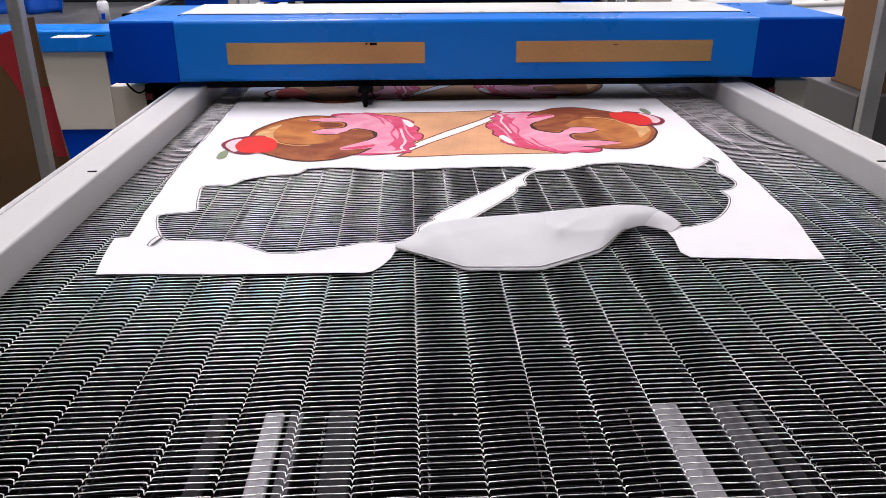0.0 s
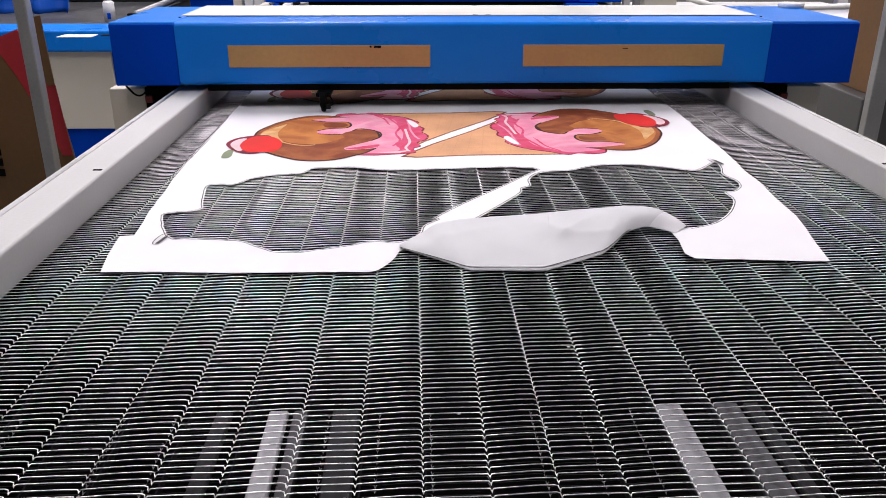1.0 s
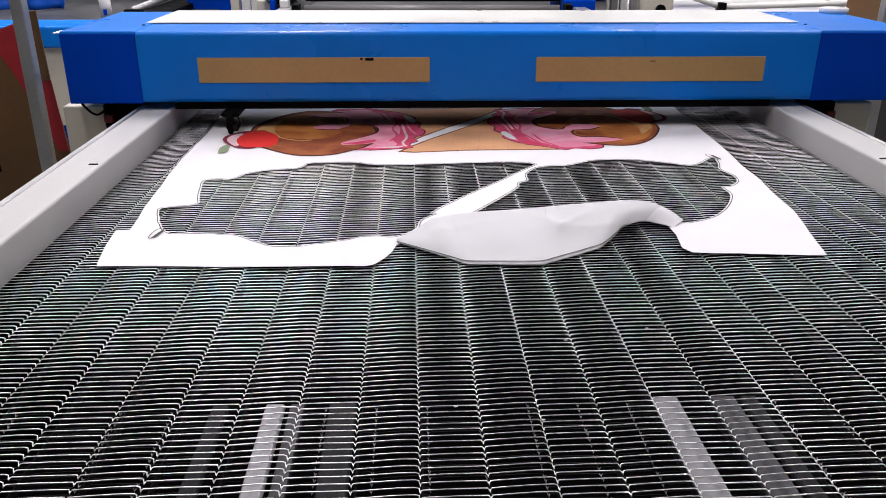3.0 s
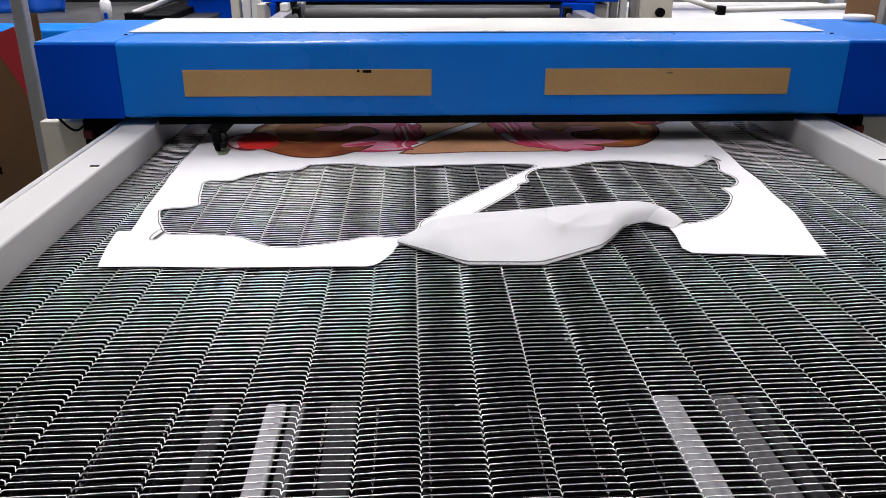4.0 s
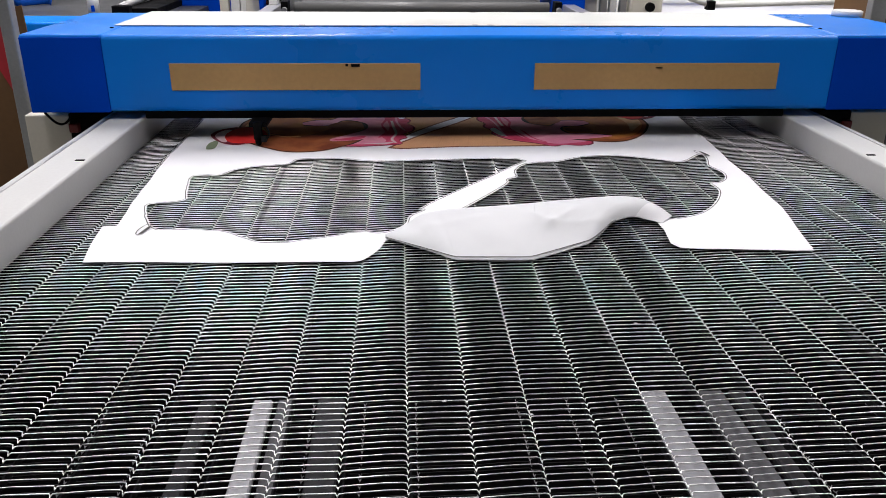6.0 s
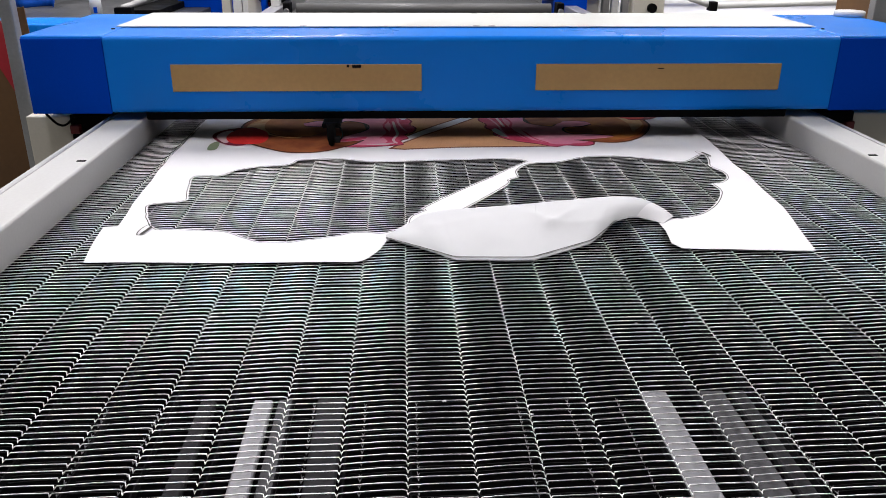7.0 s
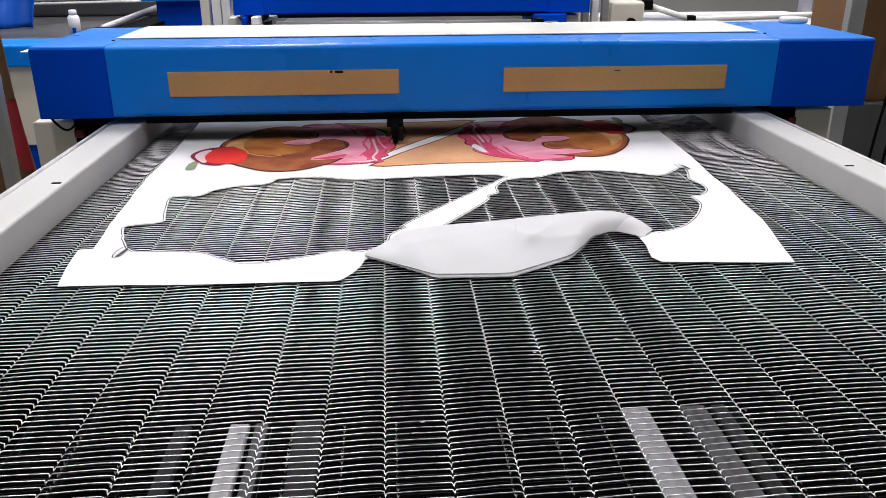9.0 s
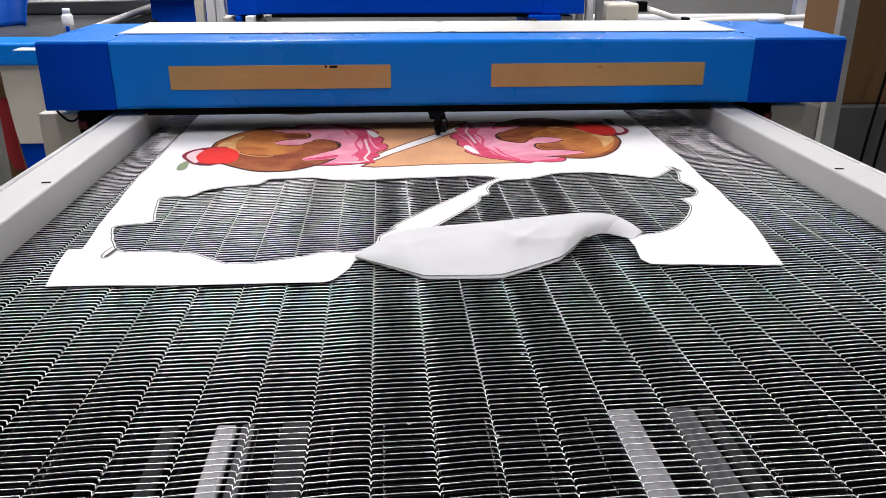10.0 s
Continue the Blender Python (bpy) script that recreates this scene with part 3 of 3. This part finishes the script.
# ---------------------------------------------------------------- lifted flap of fabric
def build_flap():
    """A lifted strip that folds forward over the open cut."""
    low = smooth_loop([(-.20, 1.271, .006), (-.132, 1.220, .004), (-.098, 1.189, .004), (-.087, 1.180, .004), (-.072, 1.177, .004), (.028, 1.173, .004), (.042, 1.176, .004), (.054, 1.183, .004), (.132, 1.230, .005), (.150, 1.245, .006), (.176, 1.277, .010), (.202, 1.309, .016), (.240, 1.332, .017), (.270, 1.338, .010), (.298, 1.332, .0046)], 9, False)
    top = smooth_loop([(-.20, 1.277, .010), (-.165, 1.312, .016), (-.138, 1.338, .024), (-.110, 1.350, .026), (-.097, 1.353, .027), (-.075, 1.356, .028), (.055, 1.371, .031), (.071, 1.373, .032), (.088, 1.375, .033), (.190, 1.381, .039), (.215, 1.381, .040), (.255, 1.383, .038), (.282, 1.381, .031), (.308, 1.373, .019), (.324, 1.358, .009), (.336, 1.340, .0046)], 9, False)
    bm = bmesh.new()
    rows, n = 26, len(low)
    grid = []
    for j in range(rows + 1):
        v = j / rows
        line = []
        for i in range(n):
            p = low[i].lerp(top[i], v)
            wrinkle = 0.006 * noise.noise((p.x * 9 + p.y * 6, p.y * 5, 4.0)) + 0.007 * abs(noise.noise((p.x * 14 - p.y * 10, p.y * 3, 9.0)))
            for a, b, h in (((.03, 1.360), (.085, 1.287), .004), ((.085, 1.287), (.16, 1.360), .005), ((.085, 1.287), (.19, 1.297), .003), ((-.12, 1.287), (-.02, 1.326), .002), ((-.05, 1.190), (.02, 1.287), .002)):
                a, b = Vector(a), Vector(b)
                u = min(1, max(0, (p.xy - a).dot(b - a) / (b - a).length_squared))
                wrinkle += h * math.exp(-(p.xy - a.lerp(b, u)).length / 0.014)
            p.z += 0.004 * math.sin(math.pi * v) * min(1, i / 14, (n - 1 - i) / 9) + 0.85 * wrinkle * math.sin(math.pi * v) * min(1, (n - 1 - i) / 22)
            line.append(bm.verts.new(p))
        grid.append(line)
    back = [bm.verts.new((p.x, p.y + 0.012, max(0.006, p.z - 0.010))) for p in (v.co for v in grid[-1])]
    grid.append(back)
    for a, b in zip(grid, grid[1:]):
        for i in range(n - 1):
            # The last stretch takes plain white cloth, the rest the shaded copy.
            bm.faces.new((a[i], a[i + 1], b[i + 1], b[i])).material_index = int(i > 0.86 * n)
    bmesh.ops.recalc_face_normals(bm, faces=bm.faces[:])
    flap = thing("fabric_flap", "loose curled flap of white cut fabric with a scorched rim", "fabric scrap")
    ob = part("flap", bm, FABRIC_SHADED, flap, "white fabric with its shade put into a greyer tone", True)
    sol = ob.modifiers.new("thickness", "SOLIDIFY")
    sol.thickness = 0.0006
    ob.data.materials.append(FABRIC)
    edge = [low[i].lerp(top[i], 0.045) for i in range(int(n * 0.80))]
    part("scorched_line", ribbon([(p.x, p.y) for p in edge], 0.0022, 0, False, [p.z + 0.0018 for p in edge]), SCORCH, flap, "thin scorched cutting line")


build_flap()


def build_lint():
    """White flecks of fabric on the wires."""
    rnd = random.Random(3)
    for x, y in ((0.028, 0.925), (-0.205, 0.945), (-0.125, 0.775), (0.145, 0.955), (0.02, 1.14), (-0.03, 0.745)):
        fleck = tagged(new("lint_fleck", bpy.data.meshes.new("lint_fleck")), "tiny white fleck of fabric lying on the wires", "lint", "lint on the belt")
        bm = bmesh.new()
        bmesh.ops.create_icosphere(bm, subdivisions=1, radius=0.0018)
        for v in bm.verts:
            v.co = Vector((v.co.x * rnd.uniform(0.6, 2.2), v.co.y * rnd.uniform(0.6, 1.2), v.co.z * 0.5))
        bm.to_mesh(fleck.data)
        bm.free()
        fleck.data.materials.append(FABRIC)
        fleck.location = (x, y, 0.0026)


build_lint()


# ---------------------------------------------------------------- surroundings
def build_post(name, x, y, z1, w=0.034, d=0.034):
    post = thing(name, "galvanised steel upright post beside the machine", "post")
    part("upright", box(x, x + w, y, y + d, FLOOR_Z, z1, 0.004), POST, post)
    part("foot_plate", box(x - 0.03, x + w + 0.03, y - 0.03, y + d + 0.03, FLOOR_Z, FLOOR_Z + 0.008, 0.002, 1), POST, post)


def front_panel(outline, y0, y1, bevel=0.0):
    """An upright board with an (x, z) outline."""
    bm = bmesh.new()
    near, far = [[bm.verts.new((x, y, z)) for x, z in outline] for y in (y0, y1)]
    n = len(outline)
    for k in range(n):
        bm.faces.new((near[k], near[(k + 1) % n], far[(k + 1) % n], far[k]))
    bm.faces.new(near)
    bm.faces.new(far[::-1])
    bmesh.ops.recalc_face_normals(bm, faces=bm.faces[:])
    if bevel:
        bmesh.ops.bevel(bm, geom=bm.edges[:], offset=bevel, segments=2, affect="EDGES", profile=0.5)
    return bm


def build_left_carton():
    c = thing("carton", "tall brown cardboard carton with a red printed band", "carton")
    right, foot = [(-1.195, -0.123), (-1.216, 0.282)], -1.157
    part("body", front_panel([(-1.95, FLOOR_Z), (foot, FLOOR_Z), right[0], (-1.220, 0.085), (-1.289, 0.244), (-1.34, 0.224), (-1.95, 0.06)], 2.36, 2.374, 0.003), CARD, c)
    part("flap", front_panel([(-1.241, 0.277), (-1.216, 0.282), (-1.210, 0.088), (-1.232, 0.085)], 2.352, 2.357, 0.001), CARD, c, "upright cardboard flap")
    part("printed_band", front_panel([(-1.340, 0.224), (-1.289, 0.244), (-1.232, 0.085), (-1.210, 0.088), (-1.195, -0.123), (-1.225, -0.123), (-1.242, -0.062), (-1.276, 0.022), (-1.315, 0.113), (-1.350, 0.177)], 2.3572, 2.359), CARD_RED, c, "red printed band")
    for k in range(4):
        part("lettering", box(-1.44, -1.405, 2.356, 2.359, -0.185 + 0.032 * k, -0.163 + 0.032 * k, 0), BLACK, c, "row of illegible dark letters")


def build_right_carton():
    cab = thing("cabinet", "low grey steel cabinet beside the machine", "cabinet")
    part("body", box(1.56, 2.6, 3.02, 3.5, FLOOR_Z, -0.10, 0.006), GREY_CAB, cab)
    part("plinth", box(1.58, 2.58, 3.01, 3.02, FLOOR_Z, FLOOR_Z + 0.08, 0.002, 1), BLACK, cab)
    c = thing("carton", "large plain brown cardboard carton standing on the cabinet", "carton")
    part("body", box(1.62, 2.4, 3.06, 3.36, -0.10, 0.95, 0.006), CARD, c)
    part("tape", box(1.86, 1.91, 3.057, 3.06, -0.098, 0.94, 0), TAPE, c, "strip of parcel tape")
    for k, x in enumerate((1.78, 1.84)):
        cable = thing("hanging_cable", "thin black cable hanging down", "cable")
        pts = [(x + 0.05 + 0.01 * k, 2.99, 3.85), (x + 0.03, 2.99, 0.5), (x + 0.01, 2.98, 0.1), (x - 0.03, 2.98, -0.3), (x - 0.05, 2.98, FLOOR_Z + 0.006)]
        part("cord", tube(smooth_loop(pts, 4, False), 0.006, 6), BLACK, cable, "", True)


def build_second_machine():
    m = thing("laser_cutter", "second blue laser cutter standing further back", "machine", at=(-0.03, 5.15, 0))
    part("table", box(-0.85, 0.85, -1.0, 1.6, -0.16, -0.03, 0.005), DARK_BED, m, "dark belt of the second machine")
    for s in (-1, 1):
        a, b = sorted((s * 0.86, s * 0.94))
        part("side_rail", box(a, b, -1.0, 1.6, -0.16, 0.03, 0.005), ALU, m)
        part("side_panel", box(a, b, -0.95, 1.6, FLOOR_Z, -0.16, 0.005), BEIGE, m)
    part("front_panel", box(-0.86, 0.86, -0.99, -0.95, FLOOR_Z, -0.16, 0.004), BEIGE, m)
    part("roller", tube([(-0.75, -0.35, 0.035), (0.72, -0.35, 0.035)], 0.035, 18), GREY_CAB, m, "grey metal roller", True)
    for x in (-0.80, 0.77):
        part("roller_bracket", box(x - 0.02, x + 0.02, -0.40, -0.30, -0.03, 0.075, 0.004), BLACK, m)
        part("knob", tube([(x, -0.40, 0.03), (x, -0.43, 0.03)], 0.016, 12), CHROME, m)
    for x0, x1 in ((0.80, 1.0), (-1.0, -0.97)):
        part("side_cheek", box(x0, x1, -0.05, 0.45, -0.16, 0.07, 0.006), BLUE_DARK, m, "dark blue side cheek")
    part("cable_guide", box(-0.93, -0.88, -0.12, -0.02, 0.03, 0.075, 0.004), PALE, m)
    g = thing("gantry", "blue gantry of the machine behind, with white labels", "gantry", at=(-0.03, 5.15, 0.0))
    # Deep blue covers: the shade on this beam's face is put into colour.
    build_gantry(g, PAPER, "white printed label", BLUE_DARK, 0.04)


def build_left_machine():
    m = thing("laser_cutter", "blue and beige machine with a dark empty bed", "machine")
    part("body", box(-3.9, -1.835, 4.52, 6.9, -0.559, -0.125, 0.006), BEIGE, m, "beige enamelled body")
    part("base", box(-3.9, -1.84, 4.55, 6.9, FLOOR_Z, -0.559, 0.004), BLUE_DARK, m)
    part("corner_post", box(-1.834, -1.70, 4.53, 6.9, FLOOR_Z, -0.125, 0.006), BLUE_DARK, m, "dark blue corner post")
    part("front_rim", box(-3.9, -1.70, 4.48, 4.80, -0.125, -0.01, 0.012, 3), BLUE, m, "bright blue rim")
    part("label", box(-1.966, -1.796, 4.181, 4.281, -0.010, -0.007, 0), PAPER, m, "white label on the rim")
    part("label_mark", box(-1.766, -1.726, 4.231, 4.271, -0.010, -0.007, 0), BLACK, m, "dark mark beside the label")
    part("bed", box(-3.9, -1.45, 4.80, 6.9, -0.125, -0.03, 0.004), DARK_BED, m, "dark grey bed")
    part("cross_tube", tube([(-3.2, 6.2, 0.098), (-1.62, 6.2, 0.128)], 0.010, 10), PALE, m, "white cross tube", True)
    part("cross_tube", tube([(-3.2, 6.2, 0.072), (-1.62, 6.2, 0.100)], 0.010, 10), PALE, m, "white cross tube", True)
    part("rail", tube([(-1.822, 5.0, 0.021), (-1.773, 6.2, 0.062)], 0.022, 12), ALU, m, "round aluminium rail", True)
    part("rear_beam", box(-3.7, -1.68, 6.5, 6.8, 0.12, 0.5, 0.006), BLACK, m, "black rear beam")
    part("rear_plate", box(-3.6, -1.68, 6.42, 6.5, -0.03, 0.12, 0.02, 3), DARK_BED, m, "dark grey rear plate")
    # Black box added in place of the shadow under the round rail.
    part("rail_shadow_box", box(-1.81, -1.62, 5.02, 6.2, -0.03, 0.010, 0.004), BLACK, m, "black box standing in for the shadow below the rail")
    part("rail_clamp", box(-1.86, -1.76, 4.94, 5.0, -0.03, 0.03, 0.004), BLACK, m, "black rail clamp")
    part("upper_beam", box(-1.74, -1.34, 5.54, 5.60, 0.135, 0.5, 0.006), BLUE, m, "bright blue upper beam")
    part("upper_label", box(-1.66, -1.5, 5.538, 5.541, 0.182, 0.24, 0), PAPER, m, "white label")
    part("upright", box(-1.66, -1.36, 5.6, 5.9, -0.6, 0.6, 0.008), BLUE_DARK, m, "dark blue upright")
    can = thing("spray_can", "white spray can on the dark bed", "can", at=(-2.0, 5.05, -0.03))
    part("body", tube([(0, 0, 0), (0, 0, 0.112), (0, 0, 0.124)], [0.033, 0.033, 0.024], 20), PALE, can, "", True)
    part("cap", tube([(0, 0, 0.124), (0, 0, 0.15), (0, 0, 0.155)], [0.022, 0.022, 0.018], 20), PAPER, can, "", True)
    part("print", box(-0.004, 0.016, -0.034, -0.030, 0.02, 0.055, 0), BLUE_DARK, can, "small dark blue print")
    tarp = thing("tarpaulin", "crumpled blue tarpaulin over the bed", "tarpaulin")
    bm = bmesh.new()
    nx, nz = 26, 16
    g = [[bm.verts.new((-3.5 + 1.04 * i / nx, 5.75 + 0.06 * math.sin(i * 1.1) + 0.05 * noise.noise((i * .35, j * .3, 2)) - 0.16 * (1 - j / nz) ** 2, -0.028 + 0.55 * j / nz)) for i in range(nx + 1)] for j in range(nz + 1)]
    for j in range(nz):
        for i in range(nx):
            bm.faces.new((g[j][i], g[j][i + 1], g[j + 1][i + 1], g[j + 1][i]))
    ob = part("sheet", bm, CLOTH_BLUE, tarp, "", True)
    s = ob.modifiers.new("thickness", "SOLIDIFY")
    s.thickness = 0.002


def build_background_posts():
    p = thing("profile_post", "pale aluminium profile post wrapped in clear film", "post")
    for i, x in enumerate((-1.31, -1.24, -1.18)):
        part("profile", box(x, x + 0.055, 5.3, 5.36, FLOOR_Z, 1.0, 0.006), BEIGE if i == 0 else PALE, p)
    q = thing("profile_post", "group of aluminium profiles and pale glazing strips", "post")
    for i, x in enumerate((1.08, 1.14, 1.20, 1.27)):
        part("profile", box(x, x + 0.045, 5.4, 5.45, FLOOR_Z, 1.0, 0.005), ALU if i % 2 else PALE, q)
    for i, x in enumerate((1.02, 1.105, 1.165, 1.232)):
        part("glazing_strip", box(x, x + 0.03, 5.46, 5.47, FLOOR_Z, 1.0, 0.001, 1), GLAZE, q, "pale blue plastic strip")
    b = thing("control_box", "beige control box with a black knob", "box")
    part("body", box(1.33, 1.55, 5.38, 5.6, FLOOR_Z, 0.12, 0.02, 3), BEIGE, b)
    part("knob", tube([(1.46, 5.38, -0.01), (1.46, 5.35, -0.01)], 0.03, 16), BLACK, b, "black knob")
    r = thing("machine_frame", "white tubular machine frame with loose fabric", "machine")
    part("blue_beam", box(1.55, 3.4, 6.4, 6.7, 0.07, 0.35, 0.01), BLUE_DARK, r, "dark blue beam")
    part("tube", tube([(1.60, 5.5, 0.09), (1.88, 5.4, 0.0)], 0.02, 10), PALE, r, "", True)
    part("tube", tube([(1.86, 5.42, 0.0), (3.2, 5.5, 0.03)], 0.02, 10), PALE, r, "", True)
    part("tube_joint", box(1.845, 1.895, 5.36, 5.43, -0.028, 0.030, 0.005), BLACK, r, "black clamp where the tubes meet")
    part("tube_clamp", box(1.57, 1.63, 5.46, 5.53, 0.06, 0.125, 0.005), BLACK, r, "black clamp at the end of the tube")
    part("table", box(1.62, 3.4, 5.6, 7.2, -0.20, -0.10, 0.005), PALE, r)
    part("leg", box(1.7, 1.78, 5.7, 5.78, FLOOR_Z, -0.2, 0.004), PALE, r)
    part("leg", box(3.2, 3.28, 5.7, 5.78, FLOOR_Z, -0.2, 0.004), PALE, r)
    part("leg", box(3.2, 3.28, 6.5, 6.58, -0.1, 0.07, 0.004), PALE, r)
    part("leg", box(1.7, 1.78, 6.5, 6.58, -0.1, 0.07, 0.004), PALE, r)


build_post("upright_post", -1.213, 2.2, 2.0)
build_post("upright_post", 1.52, 2.9, 2.0, 0.06, 0.04)
build_left_carton()
build_right_carton()
build_second_machine()
build_left_machine()
build_background_posts()


# ---------------------------------------------------------------- ceiling lights
def build_lights():
    tube_mat = glow("lamp_tube", (1.0, 0.98, 0.95), 6.0)
    first = thing("ceiling_light", "white twin-tube fluorescent ceiling light", "lamp", "ceiling lights", at=(-5.0, 0.6, CEIL_Z))
    part("housing", box(-0.18, 0.18, -1.25, 1.25, -0.08, 0.0, 0.01), PALE, first)
    for x in (-0.08, 0.08):
        part("lamp_tube", tube([(x, -1.2, -0.11), (x, 1.2, -0.11)], 0.016, 10), tube_mat, first)
    for lx in (-5.0, -3.0, -1.1, 2.7, 4.7):
        for ly in (0.6, 4.2, 7.2, 10.2):
            if (lx, ly) != (-5.0, 0.6):
                copy_thing(first, pose(lx, ly, CEIL_Z))


build_lights()

# ---------------------------------------------------------------- conveyor belt of bent wires

def wire_mesh(seed, darkened=False):
    rnd = random.Random(seed)
    pts = [(-0.796, 0.0, -0.0008)]
    for k in range(-9, 14):
        xa, xb = COL0 + k * COL, COL0 + (k + 1) * COL
        arch = k % 2 == 1
        j = rnd.uniform(-0.0004, 0.0004)
        if arch:
            pts += [(xa + 0.002, -0.0014 + j, 0.0), (xa + 0.02, -0.0006 + j, 0.0006), (xa + 0.045, 0.0005 + j, 0.0012), (xb - 0.0045, 0.0008 + j, 0.0011), (xb - 0.0012, 0.0003 + j, 0.0004)]
        else:
            pts += [(xa + 0.002, -0.0008 + j, -0.001), (xa + 0.034, 0.0 + j, -0.0008), (xb - 0.0018, 0.0002 + j, -0.0008)]
        pts += [(xb - 0.0003, -0.0028, -0.0012), (xb + 0.0002, -0.0050, -0.0019), (xb + 0.0008, -0.0020, -0.0013)]
    pts.append((0.796, 0.0, -0.0008))
    bm = tube(pts, 0.00068, 6)
    me = bpy.data.meshes.new("wire")
    bm.to_mesh(me)
    bm.free()
    for p in me.polygons:
        p.use_smooth = True
    # Lower run: spans coloured near black, so that little but the joints shows.
    me.materials.append(STEEL_DIMMED if darkened else STEEL)
    if darkened:
        me.materials.append(WIRE_SHADED)
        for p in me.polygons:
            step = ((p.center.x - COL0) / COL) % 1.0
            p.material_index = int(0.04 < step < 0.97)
    return me


def build_belt():
    belt = thing("conveyor_belt", "stainless flat-flex wire conveyor belt on the bed", "conveyor belt")
    meshes = [wire_mesh(s) for s in range(6)]
    rnd = random.Random(5)
    for i in range(306):
        ob = new("wire", meshes[rnd.randrange(6)])
        ob.location = (0, BED_Y0 + 0.05 + i * PITCH, rnd.uniform(-0.0003, 0.0003))
        ob.parent = belt

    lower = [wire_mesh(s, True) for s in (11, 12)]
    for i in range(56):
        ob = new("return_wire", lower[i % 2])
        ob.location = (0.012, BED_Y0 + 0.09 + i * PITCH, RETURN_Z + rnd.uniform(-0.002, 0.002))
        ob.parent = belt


build_belt()


# ---------------------------------------------------------------- motion
def motions():
    gantry_rows = [(0, 2.458), (.5, 2.446), (1, 2.404), (1.5, 2.344), (2, 2.217), (2.5, 2.163), (2.7, 2.133), (3.8, 1.958), (4, 1.935), (4.5, 1.935), (5, 2.007), (5.5, 2.0),
                   (5.7, 1.966), (6.8, 1.915), (7, 1.932), (7.5, 1.966), (8, 1.984), (8.5, 2.015), (9, 2.121), (9.5, 2.152), (10, 2.218)]
    head_rows = [(0, -.312), (.5, -.398), (1, -.452), (1.5, -.567), (2, -.629), (2.5, -.629), (2.7, -.649), (3.8, -.663), (4, -.659), (4.5, -.645), (5, -.653), (5.5, -.634),
                 (5.7, -.588), (6.8, -.402), (7, -.349), (7.5, -.279), (8, -.24), (8.5, -.196), (9, -.136), (9.5, -.079), (10, .009)]
    walk(gantry, [(t, pose(0, y, 0)) for t, y in gantry_rows])
    walk(head, [(t, pose(-0.17 + (x + 0.17) * 0.958, y, 0)) for (t, x), (_, y) in zip(head_rows, gantry_rows)])


motions()
